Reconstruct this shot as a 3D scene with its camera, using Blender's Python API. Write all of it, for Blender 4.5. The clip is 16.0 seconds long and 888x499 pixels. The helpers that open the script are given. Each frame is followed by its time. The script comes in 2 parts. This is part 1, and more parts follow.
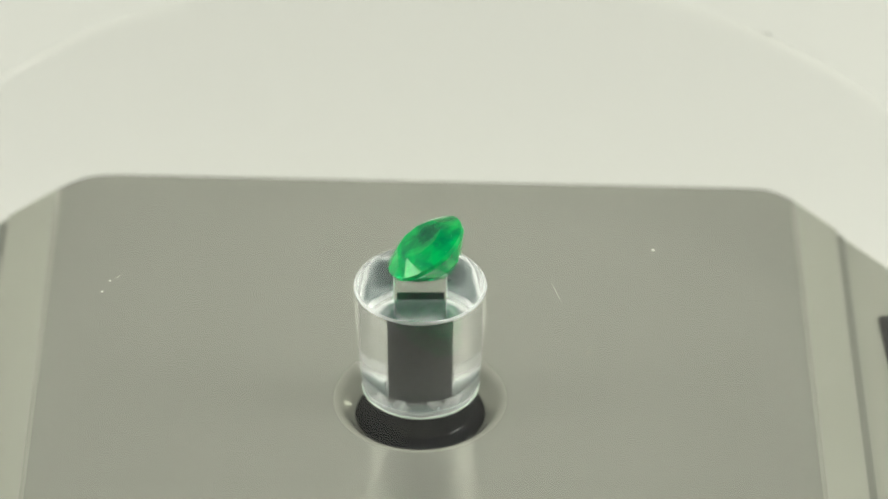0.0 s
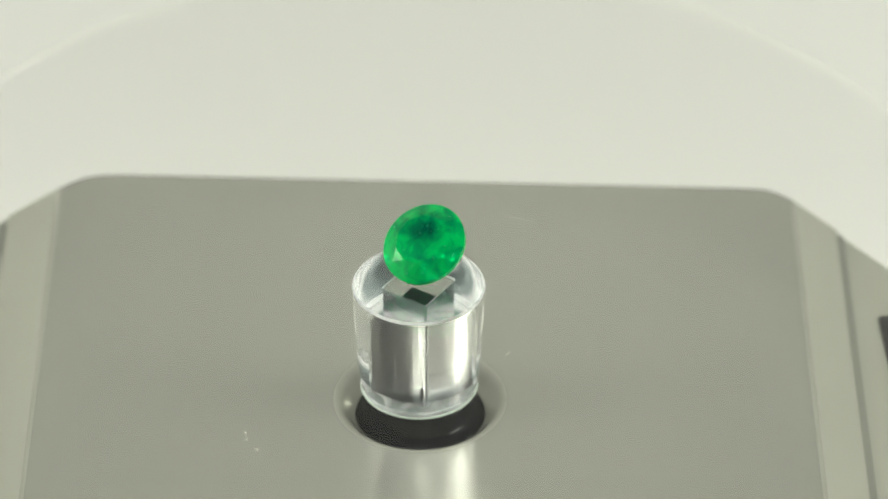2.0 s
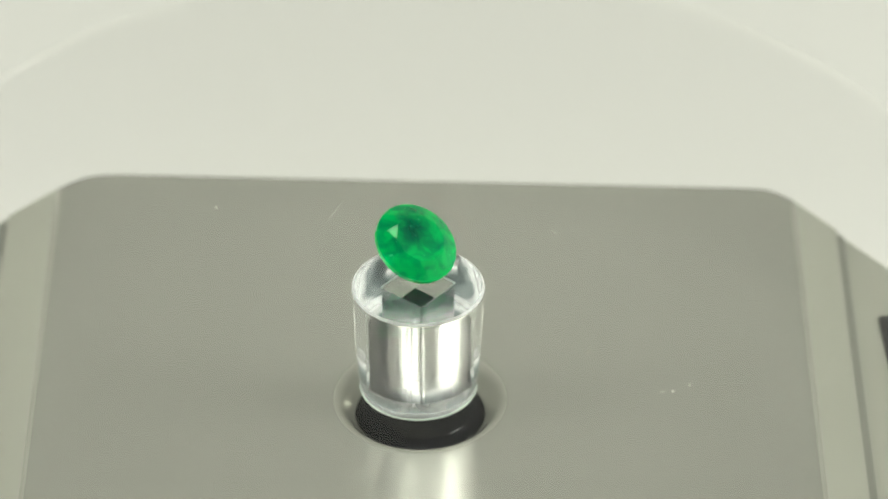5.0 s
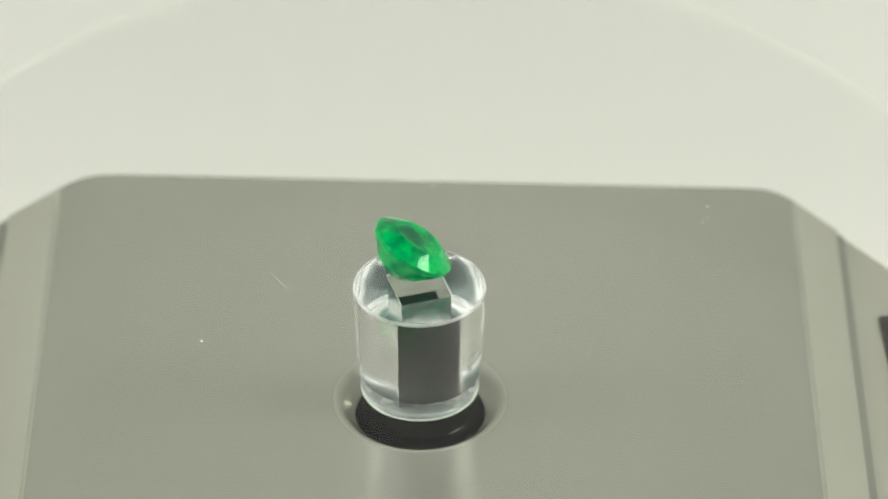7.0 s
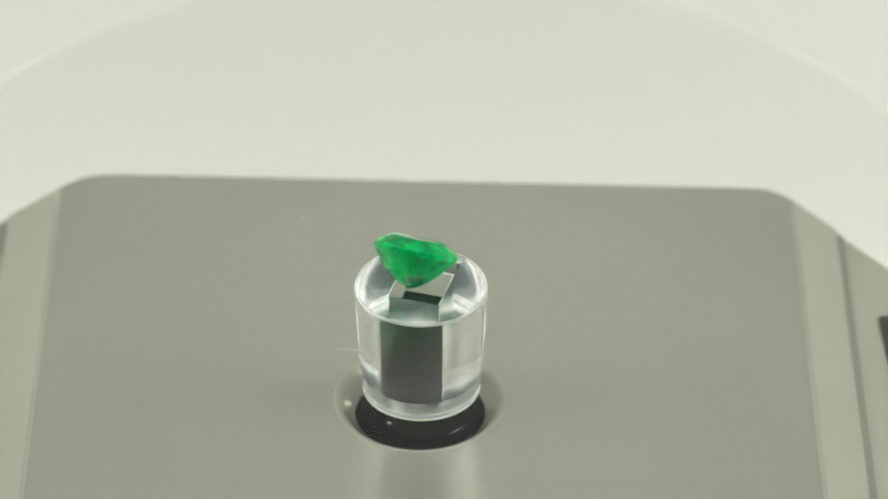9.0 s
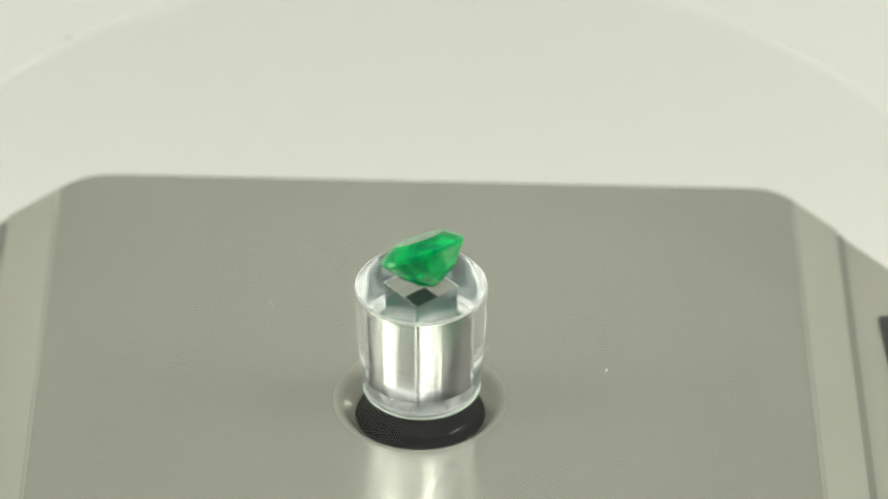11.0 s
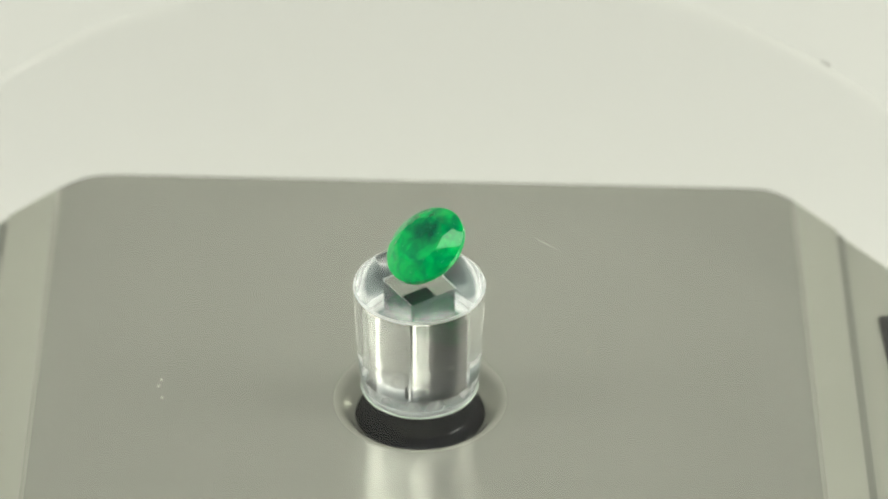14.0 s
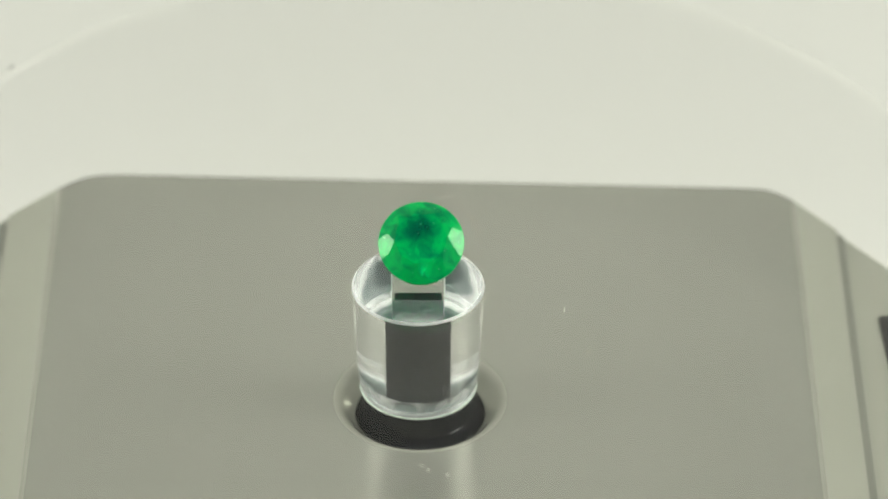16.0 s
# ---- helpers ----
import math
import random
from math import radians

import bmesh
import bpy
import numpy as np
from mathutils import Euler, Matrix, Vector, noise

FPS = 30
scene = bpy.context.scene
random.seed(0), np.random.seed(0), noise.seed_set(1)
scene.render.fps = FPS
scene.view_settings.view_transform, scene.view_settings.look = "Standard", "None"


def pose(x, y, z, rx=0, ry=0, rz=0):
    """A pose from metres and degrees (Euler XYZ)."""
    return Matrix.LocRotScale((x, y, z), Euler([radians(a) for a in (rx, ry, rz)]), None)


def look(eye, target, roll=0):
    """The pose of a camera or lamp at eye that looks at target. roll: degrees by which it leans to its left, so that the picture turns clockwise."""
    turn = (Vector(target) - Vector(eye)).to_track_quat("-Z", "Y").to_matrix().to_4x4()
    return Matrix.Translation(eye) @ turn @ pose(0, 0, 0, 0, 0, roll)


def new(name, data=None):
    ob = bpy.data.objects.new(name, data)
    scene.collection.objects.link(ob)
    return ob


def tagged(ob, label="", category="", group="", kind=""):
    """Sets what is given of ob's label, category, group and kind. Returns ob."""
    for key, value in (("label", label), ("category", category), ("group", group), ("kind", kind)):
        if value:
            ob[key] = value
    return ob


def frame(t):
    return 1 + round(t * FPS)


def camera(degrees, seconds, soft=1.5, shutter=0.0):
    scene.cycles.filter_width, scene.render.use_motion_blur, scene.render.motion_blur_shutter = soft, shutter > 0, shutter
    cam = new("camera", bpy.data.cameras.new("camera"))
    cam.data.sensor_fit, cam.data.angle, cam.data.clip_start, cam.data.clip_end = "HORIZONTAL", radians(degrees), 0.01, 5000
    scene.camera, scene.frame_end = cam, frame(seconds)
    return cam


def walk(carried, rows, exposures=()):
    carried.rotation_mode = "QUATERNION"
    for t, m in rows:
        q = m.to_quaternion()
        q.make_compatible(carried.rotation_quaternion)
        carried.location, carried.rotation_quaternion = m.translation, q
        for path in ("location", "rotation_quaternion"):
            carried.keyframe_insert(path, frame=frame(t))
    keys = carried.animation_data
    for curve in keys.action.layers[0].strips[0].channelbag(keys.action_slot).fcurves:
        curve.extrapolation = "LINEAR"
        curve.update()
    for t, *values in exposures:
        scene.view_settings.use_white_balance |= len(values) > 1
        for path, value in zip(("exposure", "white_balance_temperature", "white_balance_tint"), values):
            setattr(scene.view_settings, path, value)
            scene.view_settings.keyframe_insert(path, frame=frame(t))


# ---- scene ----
MM = 0.001
TURN = 28.125            # degrees a second, counter-clockwise from above

# ---- camera ----
cam = camera(12.0, 16.0, soft=2.0)
cam.data.dof.use_dof = True
cam.data.dof.focus_distance = 0.375
cam.data.dof.aperture_fstop = 24
EYE = pose(2.177 * MM, -303.22 * MM, 262.36 * MM, 53.869, 0, 0)
walk(cam, [(0, EYE), (16.0, EYE)])

# ---- world and light ----
world = bpy.data.worlds.new("studio")
world.use_nodes = True
world.node_tree.nodes["Background"].inputs[0].default_value = (0.9, 0.95, 0.85, 1)
world.node_tree.nodes["Background"].inputs[1].default_value = 0.05
scene.world = world
scene.view_settings.exposure = 0.0


def area(name, eye, target, sx, sy, watts, colour=(0.985, 1.0, 0.885)):
    lamp = bpy.data.lights.new(name, "AREA")
    lamp.shape, lamp.size, lamp.size_y = "RECTANGLE", sx, sy
    lamp.energy, lamp.color = watts, colour
    ob = new(name, lamp)
    ob.matrix_world = look(eye, target)
    return ob


area("ceiling_light", (0.0, 0.02, 0.655), (0, 0.02, 0), 0.22, 0.22, 0.925)
area("side_light_east", (0.39, -0.01, 0.25), (0, 0.01, 0.03), 0.20, 0.20, 1.24)
area("side_light_west", (-0.40, -0.02, 0.215), (0, 0.01, 0.03), 0.20, 0.20, 1.06)


# ---- materials ----
def material(name, colour, rough=0.5, metal=0.0, ior=1.45, coat=0.0, grain=0.0, grain_scale=400.0, stain=0.0,
             stain_scale=30.0, bump=0.0, rough_vary=0.0, stretch=(1, 1, 1)):
    """A surface with two scales of variation: fine grain and broad stains."""
    mat = bpy.data.materials.new(name)
    mat.use_nodes = True
    nt = mat.node_tree
    bsdf = nt.nodes["Principled BSDF"]
    bsdf.inputs["Base Color"].default_value = (*colour, 1)
    bsdf.inputs["Roughness"].default_value = rough
    bsdf.inputs["Metallic"].default_value = metal
    bsdf.inputs["IOR"].default_value = ior
    bsdf.inputs["Coat Weight"].default_value = coat
    co = nt.nodes.new("ShaderNodeTexCoord")
    mp = nt.nodes.new("ShaderNodeMapping")
    mp.inputs["Scale"].default_value = stretch
    nt.links.new(co.outputs["Object"], mp.inputs["Vector"])

    def noise_node(scale, detail=3.0):
        n = nt.nodes.new("ShaderNodeTexNoise")
        n.inputs["Scale"].default_value = scale
        n.inputs["Detail"].default_value = detail
        nt.links.new(mp.outputs["Vector"], n.inputs["Vector"])
        return n

    fine, broad = noise_node(grain_scale), noise_node(stain_scale, 2.0)
    if grain or stain:
        a = nt.nodes.new("ShaderNodeMapRange")
        a.inputs["To Min"].default_value, a.inputs["To Max"].default_value = 1 - grain, 1 + grain
        nt.links.new(fine.outputs["Fac"], a.inputs["Value"])
        b = nt.nodes.new("ShaderNodeMapRange")
        b.inputs["To Min"].default_value, b.inputs["To Max"].default_value = 1 - stain, 1 + stain
        nt.links.new(broad.outputs["Fac"], b.inputs["Value"])
        m = nt.nodes.new("ShaderNodeMath")
        m.operation = "MULTIPLY"
        nt.links.new(a.outputs["Result"], m.inputs[0])
        nt.links.new(b.outputs["Result"], m.inputs[1])
        mix = nt.nodes.new("ShaderNodeVectorMath")
        mix.operation = "SCALE"
        mix.inputs[0].default_value = colour
        nt.links.new(m.outputs[0], mix.inputs["Scale"])
        nt.links.new(mix.outputs[0], bsdf.inputs["Base Color"])
    if rough_vary:
        r = nt.nodes.new("ShaderNodeMapRange")
        r.inputs["To Min"].default_value, r.inputs["To Max"].default_value = rough - rough_vary, rough + rough_vary
        nt.links.new(broad.outputs["Fac"], r.inputs["Value"])
        nt.links.new(r.outputs["Result"], bsdf.inputs["Roughness"])
    if bump:
        bp = nt.nodes.new("ShaderNodeBump")
        bp.inputs["Strength"].default_value = bump
        bp.inputs["Distance"].default_value = 0.0002
        nt.links.new(fine.outputs["Fac"], bp.inputs["Height"])
        nt.links.new(bp.outputs["Normal"], bsdf.inputs["Normal"])
    return mat


def clear(name, colour, ior, rough=0.0, bump=0.0, bump_scale=200.0, haze=0.0, stretch=(1, 1, 1)):
    """Clear plastic: a dielectric with a faint unevenness of the surface."""
    mat = bpy.data.materials.new(name)
    mat.use_nodes = True
    nt = mat.node_tree
    bsdf = nt.nodes["Principled BSDF"]
    bsdf.inputs["Base Color"].default_value = (*colour, 1)
    bsdf.inputs["Roughness"].default_value = rough
    bsdf.inputs["IOR"].default_value = ior
    bsdf.inputs["Transmission Weight"].default_value = 1.0
    if haze:
        # a film of fine scratches in patches
        at = nt.nodes.new("ShaderNodeTexCoord")
        film = nt.nodes.new("ShaderNodeTexNoise")
        film.inputs["Scale"].default_value, film.inputs["Detail"].default_value = 260, 5
        film.inputs["Distortion"].default_value = 1.5
        nt.links.new(at.outputs["Object"], film.inputs["Vector"])
        span = nt.nodes.new("ShaderNodeMapRange")
        span.inputs["From Min"].default_value, span.inputs["From Max"].default_value = 0.42, 0.72
        span.inputs["To Min"].default_value, span.inputs["To Max"].default_value = 1.0 - haze * 0.3, 1.0 - haze
        nt.links.new(film.outputs["Fac"], span.inputs["Value"])
        nt.links.new(span.outputs["Result"], bsdf.inputs["Transmission Weight"])
    if bump:
        co = nt.nodes.new("ShaderNodeTexCoord")
        n = nt.nodes.new("ShaderNodeTexNoise")
        n.inputs["Scale"].default_value = bump_scale
        mp = nt.nodes.new("ShaderNodeMapping")
        mp.inputs["Scale"].default_value = stretch
        nt.links.new(co.outputs["Object"], mp.inputs["Vector"])
        nt.links.new(mp.outputs["Vector"], n.inputs["Vector"])
        bp = nt.nodes.new("ShaderNodeBump")
        bp.inputs["Strength"].default_value = bump
        bp.inputs["Distance"].default_value = 0.0002
        nt.links.new(n.outputs["Fac"], bp.inputs["Height"])
        nt.links.new(bp.outputs["Normal"], bsdf.inputs["Normal"])
    return mat


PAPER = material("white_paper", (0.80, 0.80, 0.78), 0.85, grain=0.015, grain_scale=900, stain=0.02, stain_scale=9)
# tones of the added booth sides, set by what plate and gem mirror
DARK_SCREEN = material("dark_grey_booth_screen", (0.11, 0.11, 0.105), 0.9, grain=0.05, grain_scale=300)
PALE_SCREEN = material("pale_grey_booth_screen", (0.48, 0.48, 0.46), 0.9, grain=0.05, grain_scale=300)
SATIN = material("satin_grey_plastic", (0.475, 0.48, 0.43), 0.22, metal=0.68, grain=0.02, grain_scale=2500, stain=0.03,
                 stain_scale=45, rough_vary=0.04, bump=0.02)
TRIM = material("pale_grey_plastic", (0.30, 0.305, 0.262), 0.35, grain=0.02, grain_scale=2500, stain=0.03, stain_scale=60,
                bump=0.04)
# tone between plate and band, standing in for a rounded edge's soft shading
BLEND = material("mid_tone_edge_plastic", (0.37, 0.375, 0.33), 0.27, metal=0.34, grain=0.03, grain_scale=2500, stain=0.05, stain_scale=60)
SEAM = material("seam_shadow_plastic", (0.21, 0.215, 0.19), 0.5, grain=0.05)
BLACK = material("black_gloss_plastic", (0.005, 0.005, 0.008), 0.12, ior=1.36, grain=0.1, stain=0.1, rough_vary=0.04)
DARK = material("dark_slot_plastic", (0.02, 0.02, 0.02), 0.5, grain=0.1)
ACRYLIC = clear("clear_acrylic", (0.972, 0.984, 1.0), 1.49, 0.0, 0.02, 90)
HAZY = clear("scuffed_clear_acrylic", (0.972, 0.984, 1.0), 1.49, 0.0, 0.02, 90, 0.04)
SCUFFED = clear("scuffed_acrylic_foot", (0.972, 0.984, 1.0), 1.49, 0.05, 0.05, 300, 0.55)
SHEET = clear("clear_acrylic_sheet", (0.998, 0.999, 0.996), 1.37)
EDGE = clear("clear_acrylic_cut_edge", (0.988, 0.988, 0.98), 1.08, 0.08)
FROST = clear("machined_acrylic_edge", (0.97, 0.985, 1.0), 1.49, 0.35, haze=0.5)
BORE = clear("drawn_acrylic_hole_wall", (0.965, 0.985, 0.99), 1.49, 0.17, 0.3, 1100, stretch=(1, 1, 0.04))
RIM = material("pale_green_cut_edge", (0.50, 0.58, 0.52), 0.3, grain=0.15, grain_scale=1500, stain=0.3, stain_scale=500)
RING = material("grey_ring_plastic", (0.42, 0.425, 0.375), 0.15, metal=0.4, grain=0.03, grain_scale=2500, stain=0.05, stain_scale=200)
FAINT = material("faint_scratch", (0.16, 0.16, 0.15), 0.6)
DUST = material("pale_dust", (0.58, 0.58, 0.53), 0.8)
SCORE = material("pale_score", (0.33, 0.33, 0.305), 0.8)
SPOT = material("dark_speck", (0.10, 0.10, 0.09), 0.7)
CHIP = material("grey_chip", (0.42, 0.42, 0.40), 0.7)
SCUFF = material("dark_scuff", (0.03, 0.03, 0.03), 0.6)
RUST = material("brownish_speck", (0.26, 0.24, 0.20), 0.7)


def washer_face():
    """The underside of the post: dark in the middle, uneven paler rings further out."""
    mat = material("ringed_underside", (0.3, 0.34, 0.33), 0.35)
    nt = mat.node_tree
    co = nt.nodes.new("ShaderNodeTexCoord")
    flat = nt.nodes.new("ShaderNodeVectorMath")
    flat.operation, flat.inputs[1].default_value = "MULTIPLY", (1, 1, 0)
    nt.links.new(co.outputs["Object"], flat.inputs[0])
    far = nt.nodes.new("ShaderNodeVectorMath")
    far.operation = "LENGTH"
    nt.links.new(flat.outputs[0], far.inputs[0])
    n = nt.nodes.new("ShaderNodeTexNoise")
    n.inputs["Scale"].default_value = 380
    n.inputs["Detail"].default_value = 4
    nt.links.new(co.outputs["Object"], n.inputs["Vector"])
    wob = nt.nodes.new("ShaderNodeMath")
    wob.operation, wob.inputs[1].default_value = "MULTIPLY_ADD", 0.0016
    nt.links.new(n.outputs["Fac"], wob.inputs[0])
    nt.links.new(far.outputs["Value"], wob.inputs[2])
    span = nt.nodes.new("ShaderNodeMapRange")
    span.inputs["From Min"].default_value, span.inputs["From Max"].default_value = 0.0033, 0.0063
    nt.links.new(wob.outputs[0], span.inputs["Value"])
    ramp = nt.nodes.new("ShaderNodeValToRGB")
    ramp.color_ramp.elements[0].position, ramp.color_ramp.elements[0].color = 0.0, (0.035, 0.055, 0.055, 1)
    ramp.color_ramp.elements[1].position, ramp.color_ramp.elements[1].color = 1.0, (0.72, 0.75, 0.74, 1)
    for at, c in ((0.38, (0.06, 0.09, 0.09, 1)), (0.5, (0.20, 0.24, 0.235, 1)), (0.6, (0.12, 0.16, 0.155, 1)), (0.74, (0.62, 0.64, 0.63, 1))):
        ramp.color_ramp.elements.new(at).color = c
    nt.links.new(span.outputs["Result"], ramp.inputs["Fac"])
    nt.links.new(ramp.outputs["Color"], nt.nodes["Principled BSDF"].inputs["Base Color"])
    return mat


WASHER = washer_face()
FEATHER = material("dark_green_inclusion", (0.0, 0.10, 0.06), 0.4, grain=0.2, grain_scale=2500)
GLINT = material("pale_green_inclusion", (0.45, 0.95, 0.6), 0.3, grain=0.1, grain_scale=2500)
CUT = material("white_frosted_cut", (0.62, 0.66, 0.65), 0.45, grain=0.25, grain_scale=1200, stain=0.3, stain_scale=400)
METAL = material("white_lamp_housing", (0.7, 0.7, 0.68), 0.5)


def emerald():
    mat = bpy.data.materials.new("emerald")
    mat.use_nodes = True
    nt = mat.node_tree
    bsdf = nt.nodes["Principled BSDF"]
    bsdf.inputs["Roughness"].default_value = 0.015
    bsdf.inputs["IOR"].default_value = 1.58
    bsdf.inputs["Specular IOR Level"].default_value = 0.44
    bsdf.inputs["Specular Tint"].default_value = (0.5, 1.0, 0.58, 1)
    bsdf.inputs["Transmission Weight"].default_value = 0.46
    co = nt.nodes.new("ShaderNodeTexCoord")
    n = nt.nodes.new("ShaderNodeTexNoise")
    n.inputs["Scale"].default_value = 800
    n.inputs["Detail"].default_value = 3
    n.inputs["Distortion"].default_value = 0.6
    nt.links.new(co.outputs["Object"], n.inputs["Vector"])
    ramp = nt.nodes.new("ShaderNodeValToRGB")
    ramp.color_ramp.elements[0].position, ramp.color_ramp.elements[0].color = 0.26, (0.0, 0.36, 0.17, 1)
    ramp.color_ramp.elements[1].position, ramp.color_ramp.elements[1].color = 0.62, (0.0, 0.88, 0.21, 1)
    nt.links.new(n.outputs["Fac"], ramp.inputs["Fac"])
    # painted light: dark under the table, fading out to the bright inner glow at the girdle
    far = nt.nodes.new("ShaderNodeVectorMath")
    far.operation = "DISTANCE"
    far.inputs[1].default_value = (-0.0011, 0.0000, 0.0009)
    nt.links.new(co.outputs["Object"], far.inputs[0])
    wob = nt.nodes.new("ShaderNodeMath")
    wob.operation, wob.inputs[1].default_value = "MULTIPLY_ADD", 0.0022
    nt.links.new(n.outputs["Fac"], wob.inputs[0])
    nt.links.new(far.outputs["Value"], wob.inputs[2])
    near = nt.nodes.new("ShaderNodeMapRange")
    near.inputs["From Min"].default_value, near.inputs["From Max"].default_value = 0.0013, 0.0039
    near.inputs["To Min"].default_value, near.inputs["To Max"].default_value = 1.0, 0.0
    nt.links.new(wob.outputs[0], near.inputs["Value"])
    mix = nt.nodes.new("ShaderNodeMix")
    mix.data_type = "RGBA"
    for socket in mix.inputs:
        if socket.name == "B" and socket.type == "RGBA":
            socket.default_value = (0.0, 0.14, 0.09, 1)
        if socket.name == "A" and socket.type == "RGBA":
            nt.links.new(ramp.outputs["Color"], socket)
    nt.links.new(near.outputs["Result"], mix.inputs[0])
    # sparse pale flecks
    flecks = nt.nodes.new("ShaderNodeTexNoise")
    flecks.inputs["Scale"].default_value = 2600
    nt.links.new(co.outputs["Object"], flecks.inputs["Vector"])
    pick = nt.nodes.new("ShaderNodeMapRange")
    pick.inputs["From Min"].default_value, pick.inputs["From Max"].default_value = 0.69, 0.75
    pick.inputs["To Max"].default_value = 0.6
    nt.links.new(flecks.outputs["Fac"], pick.inputs["Value"])
    last = nt.nodes.new("ShaderNodeMix")
    last.data_type = "RGBA"
    nt.links.new(pick.outputs["Result"], last.inputs[0])
    for socket in last.inputs:
        if socket.name == "B" and socket.type == "RGBA":
            socket.default_value = (0.15, 0.95, 0.5, 1)
        if socket.name == "A" and socket.type == "RGBA":
            for out in mix.outputs:
                if out.type == "RGBA":
                    nt.links.new(out, socket)
    for socket in last.outputs:
        if socket.type == "RGBA":
            nt.links.new(socket, bsdf.inputs["Base Color"])
    n2 = nt.nodes.new("ShaderNodeTexNoise")
    n2.inputs["Scale"].default_value = 1500
    nt.links.new(co.outputs["Object"], n2.inputs["Vector"])
    bp = nt.nodes.new("ShaderNodeBump")
    bp.inputs["Strength"].default_value = 0.06
    bp.inputs["Distance"].default_value = 0.0001
    nt.links.new(n2.outputs["Fac"], bp.inputs["Height"])
    nt.links.new(bp.outputs["Normal"], bsdf.inputs["Normal"])
    return mat


GEM = emerald()


# ---- mesh helpers ----
def mesh_of(name, bm, mat):
    me = bpy.data.meshes.new(name)
    bmesh.ops.recalc_face_normals(bm, faces=bm.faces[:])
    bm.to_mesh(me)
    bm.free()
    me.materials.append(mat)
    return me


def part(name, bm, mat, parent=None, label=""):
    ob = new(name, mesh_of(name, bm, mat))
    if parent:
        ob.parent = parent
    return tagged(ob, label)


def box(x0, x1, y0, y1, z0, z1, bevel=0.0):
    bm = bmesh.new()
    bmesh.ops.create_cube(bm, size=1)
    for v in bm.verts:
        v.co = ((x0 + x1) / 2 + v.co.x * (x1 - x0), (y0 + y1) / 2 + v.co.y * (y1 - y0), (z0 + z1) / 2 + v.co.z * (z1 - z0))
    if bevel:
        bmesh.ops.bevel(bm, geom=bm.edges[:], offset=bevel, segments=2, affect="EDGES", profile=0.5)
    return bm


def lathe(profile, n=128, sharp=()):
    """A closed turned body from (radius, height) pairs, axis to axis; sharp: rows whose ring is a hard edge."""
    bm = bmesh.new()
    rings = []
    for r, z in profile:
        if r < 1e-9:
            rings.append([bm.verts.new((0, 0, z))])
        else:
            rings.append([bm.verts.new((r * math.cos(2 * math.pi * i / n), r * math.sin(2 * math.pi * i / n), z)) for i in range(n)])
    for k, (a, b) in enumerate(zip(rings, rings[1:])):
        for i in range(n):
            j = (i + 1) % n
            if len(a) == 1:
                f = bm.faces.new((a[0], b[i], b[j]))
            elif len(b) == 1:
                f = bm.faces.new((a[i], b[0], a[j]))
            else:
                f = bm.faces.new((a[i], a[j], b[j], b[i]))
            f.smooth = True
    for k in sharp:
        for i in range(n):
            e = bm.edges.get((rings[k][i], rings[k][(i + 1) % n])) if len(rings[k]) > 1 else None
            if e:
                e.smooth = False
    return bm


# ---- unseen light tent, added to close the place and shape light and reflections ----
def tent():
    s, h, t = 0.48, 0.72, 0.006
    floor = part("floor", box(-s, s, -s, s, -t, 0), PAPER)
    tagged(floor, "matte white paper ground sheet under the turntable", "floor", kind="structure")
    for name, b in (("wall_north", (-s, s, s, s + t, -t, h)), ("wall_south", (-s, s, -s - t, -s, -t, h)),
                    ("wall_east", (s, s + t, -s, s, -t, h)), ("wall_west", (-s - t, -s, -s, s, -t, h))):
        tagged(part(name, box(*b), PAPER if name in ("wall_east", "wall_west") else PALE_SCREEN if name == "wall_north" else DARK_SCREEN), "unseen booth side added to shape light and reflections", "wall", kind="structure")
    tagged(part("ceiling", box(-s - t, s + t, -s - t, s + t, h, h + t), DARK_SCREEN), "unseen dark booth top added to keep reflections down",
           "ceiling", kind="structure")
    panel_lamp("panel_lamp", pose(0, 0.02, 0.66), 0.24, 0.24, "white panel lamp under the booth top")
    for x, y, z in ((-0.40, -0.02, 0.215), (0.39, -0.01, 0.25)):
        m = look((x, y, z), (0, 0.01, 0.03)) @ pose(0, 0, 0.004)
        panel_lamp("panel_lamp", m, 0.22, 0.22, "white square panel lamp facing the turntable")
        stand = part("lamp_stand", lathe([(0, 0), (0.05, 0), (0.05, 0.004), (0.006, 0.008), (0.006, z - 0.1), (0, z - 0.1)], 32, (1, 2)), METAL)
        stand.location = (x * 1.1, y, 0)
        tagged(stand, "short white lamp stand with a round foot", "lamp stand", "lamp stands")


def panel_lamp(name, m, sx, sy, label):
    """A shallow housing behind a lamp, with a raised border."""
    lamp = tagged(new(name), label, "lamp", "panel lamps")
    part("housing", box(-sx / 2, sx / 2, -sy / 2, sy / 2, 0.0, 0.02, 0.003), METAL, lamp)
    for b in ((-sx / 2, sx / 2, -sy / 2, -sy / 2 + 0.008), (-sx / 2, sx / 2, sy / 2 - 0.008, sy / 2),
              (-sx / 2, -sx / 2 + 0.008, -sy / 2 + 0.008, sy / 2 - 0.008), (sx / 2 - 0.008, sx / 2, -sy / 2 + 0.008, sy / 2 - 0.008)):
        part("border", box(*b, -0.006, 0.001), METAL, lamp)
    lamp.matrix_world = m
    return lamp


# ---- turntable base ----
PLATE = 23.4                     # height of the top, mm
XL, XR = 35.25, 35.95              # half widths of the flat top, mm
SEAM_X = 39.9
OUT = 50.0


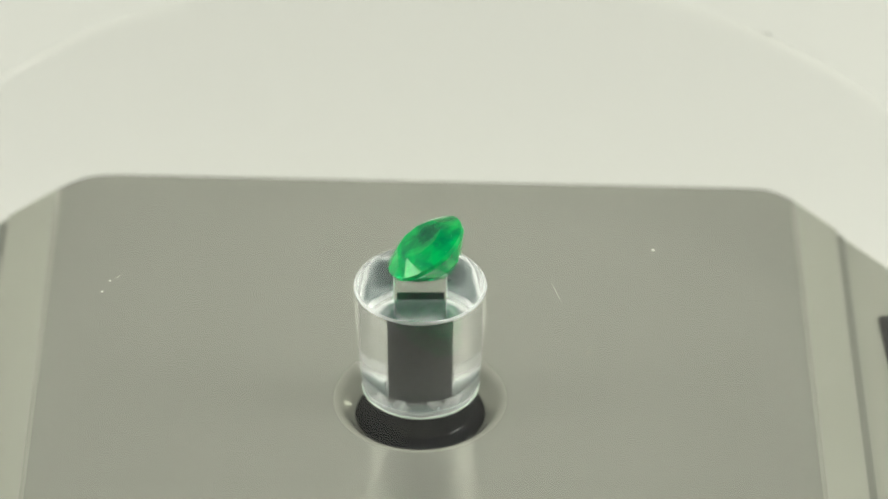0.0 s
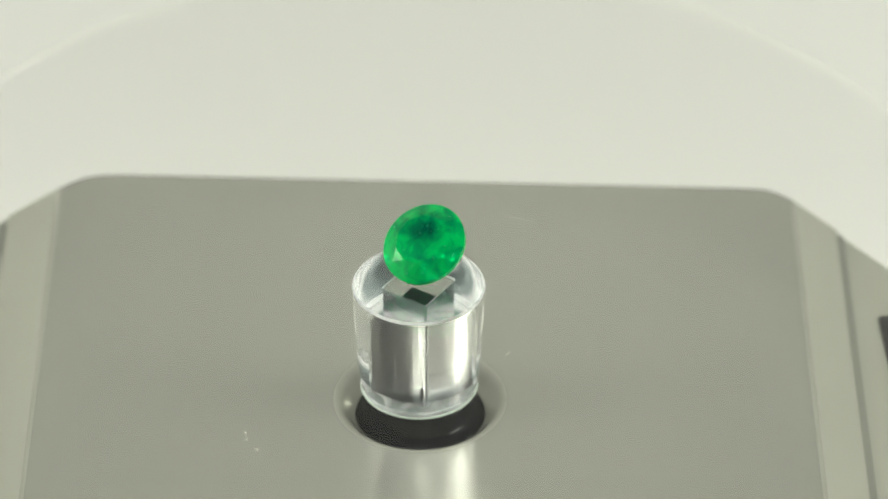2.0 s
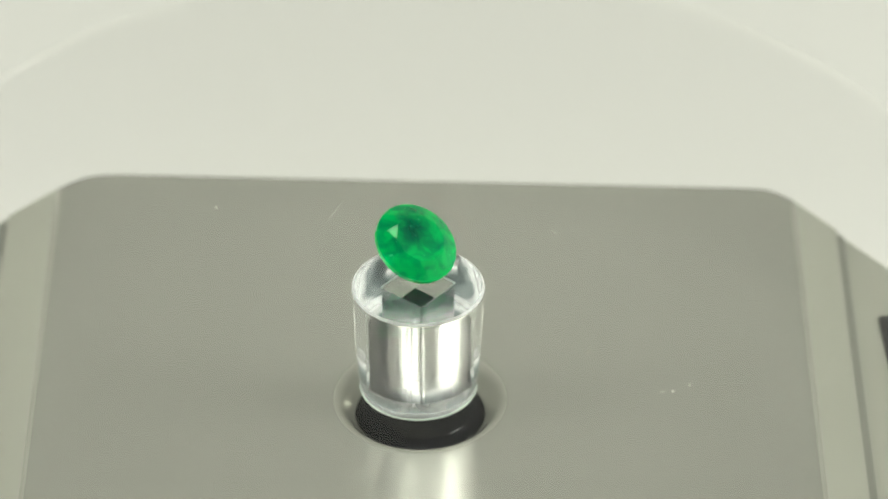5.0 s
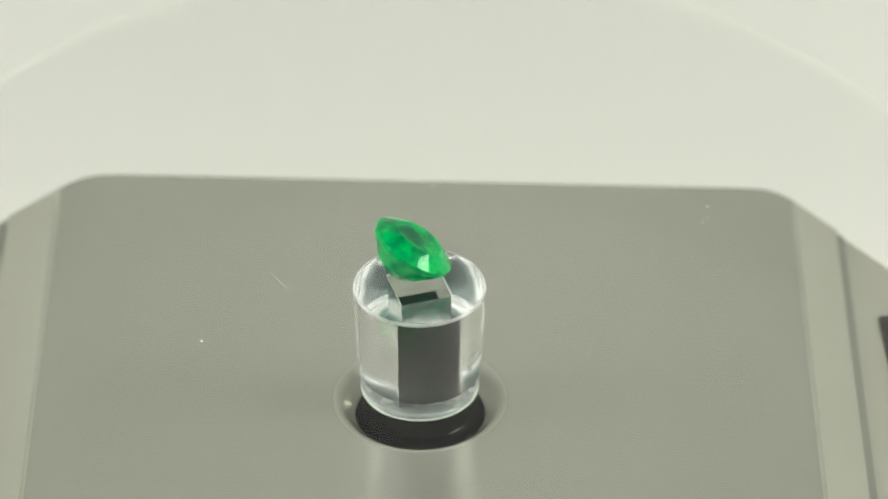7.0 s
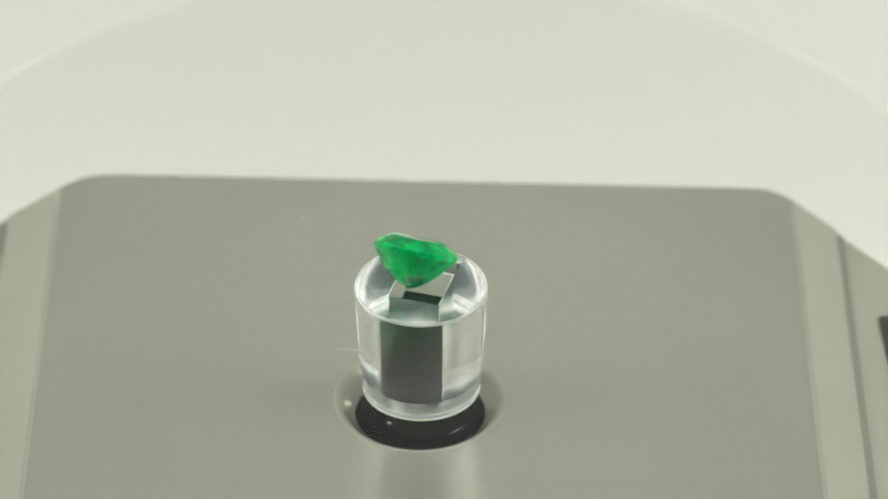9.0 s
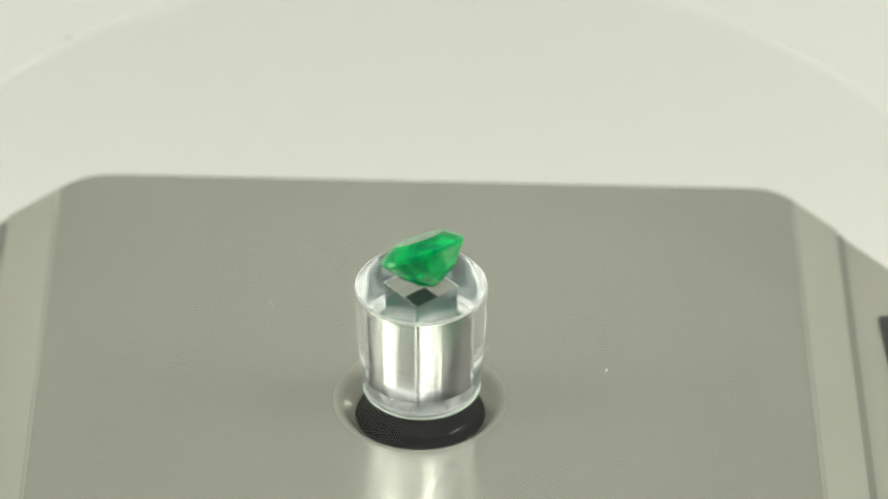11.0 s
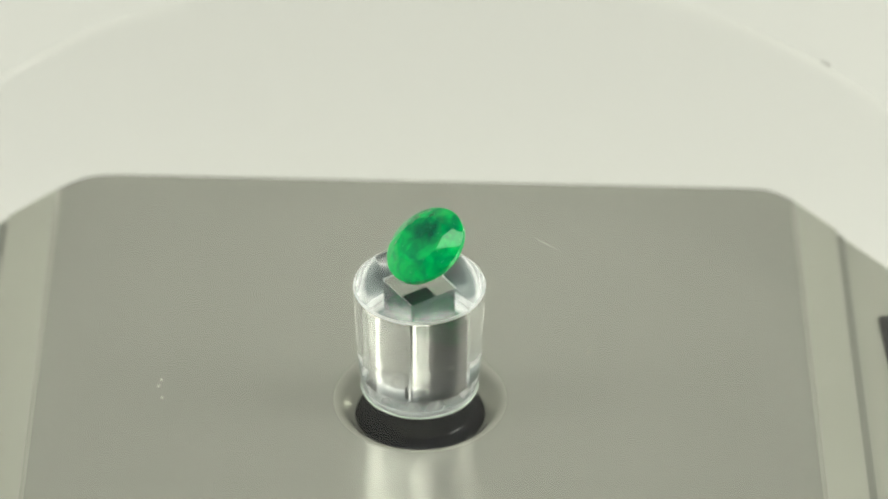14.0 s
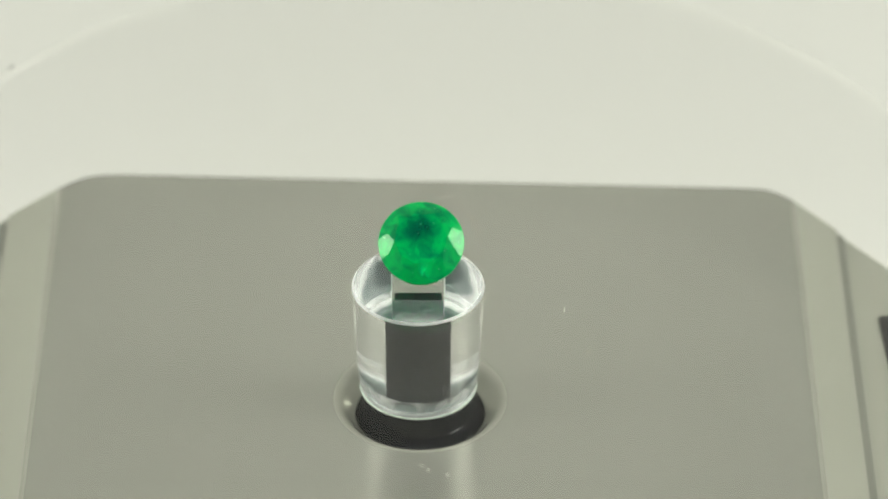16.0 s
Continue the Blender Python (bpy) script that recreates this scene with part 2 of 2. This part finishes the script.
def back(x):
    """Where the top ends at the back: a slightly skewed edge with cut-off, rounded corners."""
    edge = 34.6 - 0.0375 * x
    cut_l = 32.6 + (x + 36.3) * 0.93
    cut_r = 31.5 - (x - 36.0) * 1.17
    k = 0.9
    return -math.log(math.exp(-edge / k) + math.exp(-cut_l / k) + math.exp(-cut_r / k)) * k


def slab(x0, x1, z_of, low, steps, front=-60.0, bevel=0.5):
    """A strip of the housing between two widths, closed all round, with a rounded back edge; z_of(x) is its top."""
    bm = bmesh.new()
    rows = []
    for i in range(steps + 1):
        x = x0 + (x1 - x0) * i / steps
        y, z = back(x), z_of(x)
        pts = [(front, low), (front, z)]
        for a in range(0, 91, 18):
            pts.append((y - bevel + bevel * math.sin(radians(a)), z - bevel + bevel * math.cos(radians(a))))
        pts.append((y, low))
        rows.append([bm.verts.new((x * MM, p * MM, q * MM)) for p, q in pts])
    for a, b in zip(rows, rows[1:]):
        for k in range(len(a)):
            j = (k + 1) % len(a)
            f = bm.faces.new((a[k], a[j], b[j], b[k]))
            f.smooth = 1 < k < len(a) - 2
    bm.faces.new(rows[0])
    bm.faces.new(rows[-1])
    return bm


def top_plate():
    """The flat top: a grid that closes round the lip of a dished recess, with its rounded back edge."""
    bm = slab(-XL + 0.2, XR - 0.2, lambda x: PLATE, 2.0, 150)
    for f in bm.faces:
        f.normal_update()
    gone = [f for f in bm.faces if abs(f.normal.z) > 0.999 and f.calc_center_median().z > (PLATE - 0.01) * MM]
    bmesh.ops.delete(bm, geom=gone, context="FACES_ONLY")
    n, lip = 720, 7.92
    dish = [(lip, 0.0), (lip, -1.5)]
    rings = [[bm.verts.new((r * math.cos(2 * math.pi * i / n) * MM, r * math.sin(2 * math.pi * i / n) * MM, (PLATE + z) * MM))
              for i in range(n)] for r, z in dish]

    def border(i):
        a = 2 * math.pi * i / n
        c, d = math.cos(a), math.sin(a)
        k = min((XR - 0.2 if c > 0 else XL - 0.2) / max(abs(c), 1e-9), 60.0 / -d if d < -1e-9 else 1e9)
        if d > 0:
            lo, hi = 0.0, k
            for _ in range(40):
                mid = (lo + hi) / 2
                if mid * d < back(mid * c) - 0.5:
                    lo = mid
                else:
                    hi = mid
            k = lo
        return k * c, k * d

    rim = [bm.verts.new((border(i)[0] * MM, border(i)[1] * MM, PLATE * MM)) for i in range(n)]
    for i in range(n):
        j = (i + 1) % n
        bm.faces.new((rim[i], rim[j], rings[0][j], rings[0][i]))
        for a, b in zip(rings, rings[1:]):
            bm.faces.new((a[i], a[j], b[j], b[i])).smooth = True
    return bm


def turntable():
    base = tagged(new("turntable"), "satin grey plastic turntable base with cut-off corners on white paper", "turntable")
    part("top_plate", top_plate(), SATIN, base, "smooth satin grey top plate with a dished recess")
    drop = 0.06
    for side in (-1, 1):
        xs = XR if side > 0 else XL
        a, b = sorted((side * (xs - 0.19), side * (xs + 0.24)))
        # flat strip; the edge's soft turn of light is only in its colour
        part("rounded_edge", slab(a, b, lambda x: PLATE - 0.01, 2.0, 6), BLEND, base, "flat strip toned like the soft shading of a rounded edge")
        a, b = sorted((side * (xs + 0.25), side * SEAM_X))
        part("side_band", slab(a, b, lambda x: PLATE - 0.02 - drop * (abs(x) - 35.5), 2.0, 24), TRIM, base,
             "paler sloping band along the top plate")
        a, b = sorted((side * (SEAM_X + 0.02), side * (SEAM_X + 0.75)))
        part("seam", slab(a, b, lambda x: PLATE - 0.62, 2.0, 4), SEAM, base, "narrow dark seam")
        a, b = sorted((side * (SEAM_X + 0.77), side * OUT))
        part("side_cover", slab(a, b, lambda x: PLATE - 0.45 - drop * (abs(x) - 35.5) - 0.015 * max(0, abs(x) - 44) ** 2, 2.0, 40),
             TRIM, base, "pale grey side cover")
    part("foot_frame", box(-OUT * MM + 0.004, OUT * MM - 0.004, -0.058, 0.018, 0.0, 0.0021, 0.0003), DARK, base, "dark recessed foot frame")
    # slot in the side cover
    bm = box(42.9 * MM, 46.5 * MM, -0.040, 13.4 * MM, 21.6 * MM, 22.85 * MM, 0.0004)
    bmesh.ops.rotate(bm, cent=(42.9 * MM, 13.3 * MM, 0.022), matrix=Matrix.Rotation(radians(2.5), 3, "Z"), verts=bm.verts[:])
    part("slot", bm, DARK, base, "dark slot in the side cover")
    lip = 7.92
    part("recess_ring", lathe([((lip - a) * MM, (PLATE + z) * MM) for a, z in
                               ((0.0, 0.0), (0.3, -0.04), (0.75, -0.27), (1.2, -0.8), (1.6, -1.3), (1.95, -1.6), (2.0, -1.8), (0.0, -1.8), (0.0, 0.0))],
                              128, (5, 6, 7)), RING, base, "smooth sloping ring round the hub")
    # black floor of the recess and the drive hub under the post
    part("hub", lathe([(r * MM, z * MM) for r, z in
                       ((0, 21.2), (5.96, 21.2), (5.96, 21.55), (5.88, 21.7), (5.68, 21.84), (5.35, 21.96), (4.9, 22.1), (4.6, 22.2), (4.5, 22.5),
                        (4.5, 24.9), (4.4, 25.0), (0, 25.0))], 128, (1, 2, 10)),
         BLACK, base, "glossy black drive hub")
    bm = box(15.45 * MM, 15.8 * MM, 6.75 * MM, 7.0 * MM, 23.4 * MM, 23.46 * MM)
    part("speck", bm, RUST, base, "tiny brown speck")
    bm = box(-24.1 * MM, -23.6 * MM, 26.7 * MM, 27.4 * MM, 23.4 * MM, 23.45 * MM)
    part("speck", bm, SPOT, base, "tiny dark speck")
    return base


# ---- clear post with a square shaft ----
POST_Z = 25.5


def post():
    """A slightly tapered clear cylinder with a square hole right through it."""
    n = 128
    top, s = 10.77, 4.66 / 2
    prof = [(5.10, 0.0), (5.27, 0.10), (5.38, 0.30), (5.45, 0.9), (5.5, 1.6), (5.55, 2.2), (5.66, 4.0), (5.84, 8.0), (5.93, 10.1), (5.97, 10.38), (5.95, 10.56), (5.88, 10.70), (5.76, 10.77)]
    bm = bmesh.new()

    def square(i):
        a = 2 * math.pi * i / n
        c, d = math.cos(a), math.sin(a)
        k = s / max(abs(c), abs(d)) * (0.984 if abs(abs(c) - abs(d)) < 1e-6 else 1.0)
        return k * c, k * d

    outer = [[bm.verts.new((r * math.cos(2 * math.pi * i / n) * MM, r * math.sin(2 * math.pi * i / n) * MM, z * MM)) for i in range(n)]
             for r, z in prof]
    low = [bm.verts.new((square(i)[0] * MM, square(i)[1] * MM, 0)) for i in range(n)]
    mid = [bm.verts.new((3.2 * math.cos(2 * math.pi * i / n) * MM, 3.2 * math.sin(2 * math.pi * i / n) * MM, 0)) for i in range(n)]
    neck = [bm.verts.new((square(i)[0] * MM, square(i)[1] * MM, (top - 0.09) * MM)) for i in range(n)]
    high = [bm.verts.new((square(i)[0] * 1.04 * MM, square(i)[1] * 1.04 * MM, top * MM)) for i in range(n)]
    for i in range(n):
        j = (i + 1) % n
        for a, b in zip(outer, outer[1:]):
            bm.faces.new((a[i], a[j], b[j], b[i])).smooth = True
        bm.faces.new((outer[-1][i], outer[-1][j], high[j], high[i]))
        bm.faces.new((low[i], low[j], mid[j], mid[i]))
        bm.faces.new((mid[i], mid[j], outer[0][j], outer[0][i]))
        bm.faces.new((high[i], high[j], neck[j], neck[i]))
        bm.faces.new((neck[i], neck[j], low[j], low[i]))
    for ring in (outer[0], outer[-1]):
        for i in range(n):
            bm.edges.get((ring[i], ring[(i + 1) % n])).smooth = False
    thing = tagged(new("display_post"), "clear acrylic display post with a square hole, on a black hub", "stand")
    body = part("cylinder", bm, ACRYLIC, thing, "clear acrylic cylinder with a square hole")
    body.data.materials.append(FROST)
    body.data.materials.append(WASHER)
    body.data.materials.append(BORE)
    body.data.materials.append(CUT)
    body.data.materials.append(HAZY)
    body.data.materials.append(SCUFFED)
    body.visible_shadow = False
    for f in body.data.polygons:
        if math.hypot(f.center.x, f.center.y) > 5.0 * MM and (f.center.z > 10.5 * MM or f.center.z < 0.3 * MM) and abs(f.normal.z) < 0.98:
            f.material_index = 1
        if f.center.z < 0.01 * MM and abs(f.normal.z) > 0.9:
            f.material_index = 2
        if abs(f.normal.z) < 0.4 and math.hypot(f.center.x, f.center.y) > 5.0 * MM and 0.3 * MM < f.center.z < 10.3 * MM:
            f.material_index = 5 if f.center.z > 1.8 * MM else 6
        if abs(f.normal.z) < 0.1 and math.hypot(f.center.x, f.center.y) < 4.0 * MM:
            f.material_index = 3
        if 0.1 < abs(f.normal.z) < 0.95 and math.hypot(f.center.x, f.center.y) < 4.0 * MM:
            f.material_index = 4

    def mark(name, centre, size, mat, label):
        b = bmesh.new()
        bmesh.ops.create_icosphere(b, subdivisions=2, radius=0.5)
        for v in b.verts:
            v.co = [(c + k * q) * MM for c, k, q in zip(centre, size, v.co)]
        return part(name, b, mat, thing, label)

    mark("scratch", (-0.7, -s + 0.09, 1.3), (0.05, 0.02, 1.5), SCORE, "fine pale scratch on the hole wall")
    mark("scratch", (-s + 0.09, 0.42, 3.2), (0.02, 0.04, 4.4), FAINT, "fine pale scratch on the hole wall")
    mark("scratch", (0.9, s - 0.09, 2.0), (0.05, 0.02, 1.2), SCORE, "fine pale scratch on the hole wall")
    mark("smudge", (-s - 0.05, -s + 0.5, 1.5), (0.03, 0.26, 1.5), SCUFF, "dark smudge on the hole wall")
    mark("smudge", (-s - 0.05, -s + 0.35, 6.6), (0.03, 0.12, 0.25), SCUFF, "dark smudge on the hole wall")
    for x in (-1.25, -0.6):
        mark("scratch", (x, -s + 0.09, 8.1), (0.35, 0.02, 0.05), FAINT, "fine pale scratch on the hole wall")
    part("washer", lathe([(r * MM, z * MM) for r, z in ((3.6, -0.34), (5.2, -0.34), (5.25, -0.30), (5.22, -0.03), (3.6, -0.03), (3.6, -0.34))],
                         96, (0, 1, 2, 3, 4)), FROST, thing, "thin frosted clear washer under the cylinder")
    part("rim", lathe([(r * MM, z * MM) for r, z in ((3.6, -0.50), (5.25, -0.50), (5.36, -0.44), (5.30, -0.35), (3.6, -0.35), (3.6, -0.50))],
                      96, (0, 1, 2, 3, 4)), RIM, thing, "pale greenish rim under the washer")
    a, top = 4.30 / 2 * MM, 8.25 * MM
    part("shaft", box(-a, a, -a, a, -0.50 * MM, top, 0.00008), BLACK, thing, "black square drive shaft inside the hole")
    return thing


# ---- clear turning disc ----
DISC_R, DISC_LOW, DISC_TOP = 52.0, 36.3, 38.15


def disc():
    r, t = DISC_R * MM, (DISC_TOP - DISC_LOW) * MM
    q = t / 2
    nose = [(r - q + q * math.cos(radians(a)), q + q * math.sin(radians(a))) for a in range(-90, 91, 15)]
    bm = lathe([(0, 0), *nose, (0, t)], 256)
    for f in bm.faces:
        f.smooth = max(v.co.xy.length for v in f.verts) - min(v.co.xy.length for v in f.verts) < q
    ob = part("acrylic_disc", bm, SHEET)
    ob.data.materials.append(EDGE)
    for f in ob.data.polygons:
        if abs(f.normal.z) < 0.9:
            f.material_index = 1
    ob.visible_shadow = False
    tagged(ob, "large round clear acrylic disc lying on the post", "disc")

    def mark(name, radius, phase, long, wide, lean, mat, label):
        b = bmesh.new()
        bmesh.ops.create_icosphere(b, subdivisions=1, radius=1)
        a = radians(phase)
        for v in b.verts:
            x, y, z = v.co.x * wide / 2, v.co.y * long / 2, v.co.z * 0.02
            u = radians(phase + lean)
            v.co = ((radius * math.cos(a) + x * math.cos(u) - y * math.sin(u)) * MM,
                    (radius * math.sin(a) + x * math.sin(u) + y * math.cos(u)) * MM, t + (z + 0.02) * MM)
        return part(name, b, mat, ob, label)

    mark("scratch", 12.45, 347.8, 3.9, 0.085, 28, SCORE, "fine pale scratch")
    mark("dust", 27.6, 181.8, 0.35, 0.18, 30, DUST, "pale dust speck")
    mark("dust", 26.9, 180.6, 0.5, 0.12, -30, DUST, "pale dust speck")
    mark("dust", 28.3, 185.0, 0.35, 0.2, 60, DUST, "pale dust speck")
    mark("dust", 21.35, 10.2, 0.4, 0.25, 10, DUST, "pale dust speck")
    mark("dust", 13.8, 248.0, 0.9, 0.08, 20, DUST, "pale dust speck")
    mark("edge_chip", 51.6, 7.6, 1.6, 0.5, 4, CHIP, "small grey chip at the rim")
    mark("edge_chip", 51.6, 49.5, 1.2, 0.35, 2, CHIP, "small grey chip at the rim")
    mark("edge_chip", 51.5, 182.1, 1.0, 0.5, 2, DUST, "small pale chip at the rim")
    return ob


# ---- the gem ----
GEM_R, GEM_DEPTH, GEM_CROWN = 3.90, 3.42, 1.18


def gem():
    """A brilliant cut: table, star, bezel and girdle facets above, main and lower facets below, culet at the bottom."""
    bm = bmesh.new()
    R, P, C = GEM_R, GEM_DEPTH, GEM_CROWN
    g = 0.22
    pts = []
    n = 10
    for i in range(n):
        a = 2 * math.pi * (i + 0.5) / n
        b = 2 * math.pi * i / n
        pts.append((0.61 * R, a, C))
        pts.append((0.80 * R, b, C * 0.645))
        pts.append((0.30 * R, a, -P * 0.86))
        pts.append((0.66 * R, b, -P * (0.52 if math.cos(b) > 0.2 else 0.56)))
    for i in range(40):
        a = 2 * math.pi * i / 40
        pts.append((R, a, g))
        pts.append((R * 0.995, a, -g))
    pts.append((0.03 * R, 0, -P))
    pts.append((0.03 * R, 2.1, -P))
    pts.append((0.03 * R, 4.2, -P))
    for r, a, z in pts:
        bm.verts.new((r * math.cos(a) * MM, r * math.sin(a) * 0.985 * MM, z * MM))
    bmesh.ops.convex_hull(bm, input=bm.verts[:])
    bmesh.ops.dissolve_limit(bm, angle_limit=radians(1.0), verts=bm.verts[:], edges=bm.edges[:])
    bmesh.ops.recalc_face_normals(bm, faces=bm.faces[:])
    stone = tagged(new("gemstone"), "bright green brilliant-cut emerald leaning on the clear disc", "gemstone")

    def zone(f):
        f.normal_update()
        if f.normal.z > 0.99:
            return "table"
        if abs(f.normal.z) < 0.1:
            return "girdle"
        return "crown" if f.normal.z > 0 else "pavilion"

    for name, label in (("table", "flat top facet"), ("crown", "slanting upper facets"), ("girdle", "thin rough girdle"),
                        ("pavilion", "pointed lower facets")):
        b = bm.copy()
        bmesh.ops.delete(b, geom=[f for f in b.faces if zone(f) != name], context="FACES")
        me = bpy.data.meshes.new(name)
        b.to_mesh(me)
        b.free()
        me.materials.append(GEM)
        ob = new(name, me)
        ob.parent = stone
        tagged(ob, label)
    bm.free()

    def flake(name, centre, size, turn, mat, label):
        b = bmesh.new()
        bmesh.ops.create_icosphere(b, subdivisions=2, radius=0.5)
        for v in b.verts:
            v.co = [k * q * (0.8 + 0.4 * noise.noise(Vector(centre) * 3 + v.co * 4)) * MM for k, q in zip(size, v.co)]
        b.transform(pose(*(c * MM for c in centre), *turn))
        part(name, b, mat, stone, label)

    rng = random.Random(4)
    for _ in range(9):
        r, a = rng.uniform(0.2, 1.8), rng.uniform(0, 6.28)
        flake("inclusion", (-0.9 + r * 0.7 * math.cos(a), r * math.sin(a), rng.uniform(-0.9, 0.35)), (rng.uniform(0.4, 1.0), rng.uniform(0.3, 0.7), 0.08),
              (rng.uniform(-40, 40), rng.uniform(-40, 40), rng.uniform(0, 180)), FEATHER, "dark green feather inside the stone")
    for _ in range(22):
        r, a = rng.uniform(0.3, 2.1), rng.uniform(0, 6.28)
        flake("inclusion", (r * math.cos(a), r * math.sin(a), rng.uniform(-0.6, 0.4)), (rng.uniform(0.1, 0.3), rng.uniform(0.05, 0.14), 0.05),
              (rng.uniform(-60, 60), rng.uniform(-60, 60), rng.uniform(0, 180)), GLINT, "pale fleck inside the stone")
    return stone


tent()
turntable()
POST = post()
DISC = disc()
STONE = gem()

GEM_LEAN = 33.5
TILT = pose(0, 0, 0, 0, GEM_LEAN, 0) @ pose(0, 0, 0, 0, 0, 8)
GEM_Z = DISC_TOP - min((TILT @ v.co).z for p in STONE.children for v in p.data.vertices) / MM
GEM_OFF = -0.6


def motions():
    post_rows, disc_rows, gem_rows = [], [], []
    for k in range(33):
        t = k * 0.5
        turn = TURN * t
        away = radians(TURN * (t - 7.2) - 90)
        post_rows.append((t, pose(0.15 * math.cos(away) * MM, 0.15 * math.sin(away) * MM, POST_Z * MM, 0, 0, turn)))
        disc_rows.append((t, pose(0, 0, DISC_LOW * MM, 0, 0, turn)))
        lean = turn - TURN * 3.34 - 90
        off = Vector((math.cos(radians(lean)), math.sin(radians(lean)), 0)) * GEM_OFF * MM + Vector((-math.sin(radians(lean)), math.cos(radians(lean)), 0)) * 0.12 * MM
        gem_rows.append((t, pose(off.x, off.y, GEM_Z * MM, 0, 0, lean) @ TILT))
    walk(POST, post_rows)
    walk(DISC, disc_rows)
    walk(STONE, gem_rows)


motions()
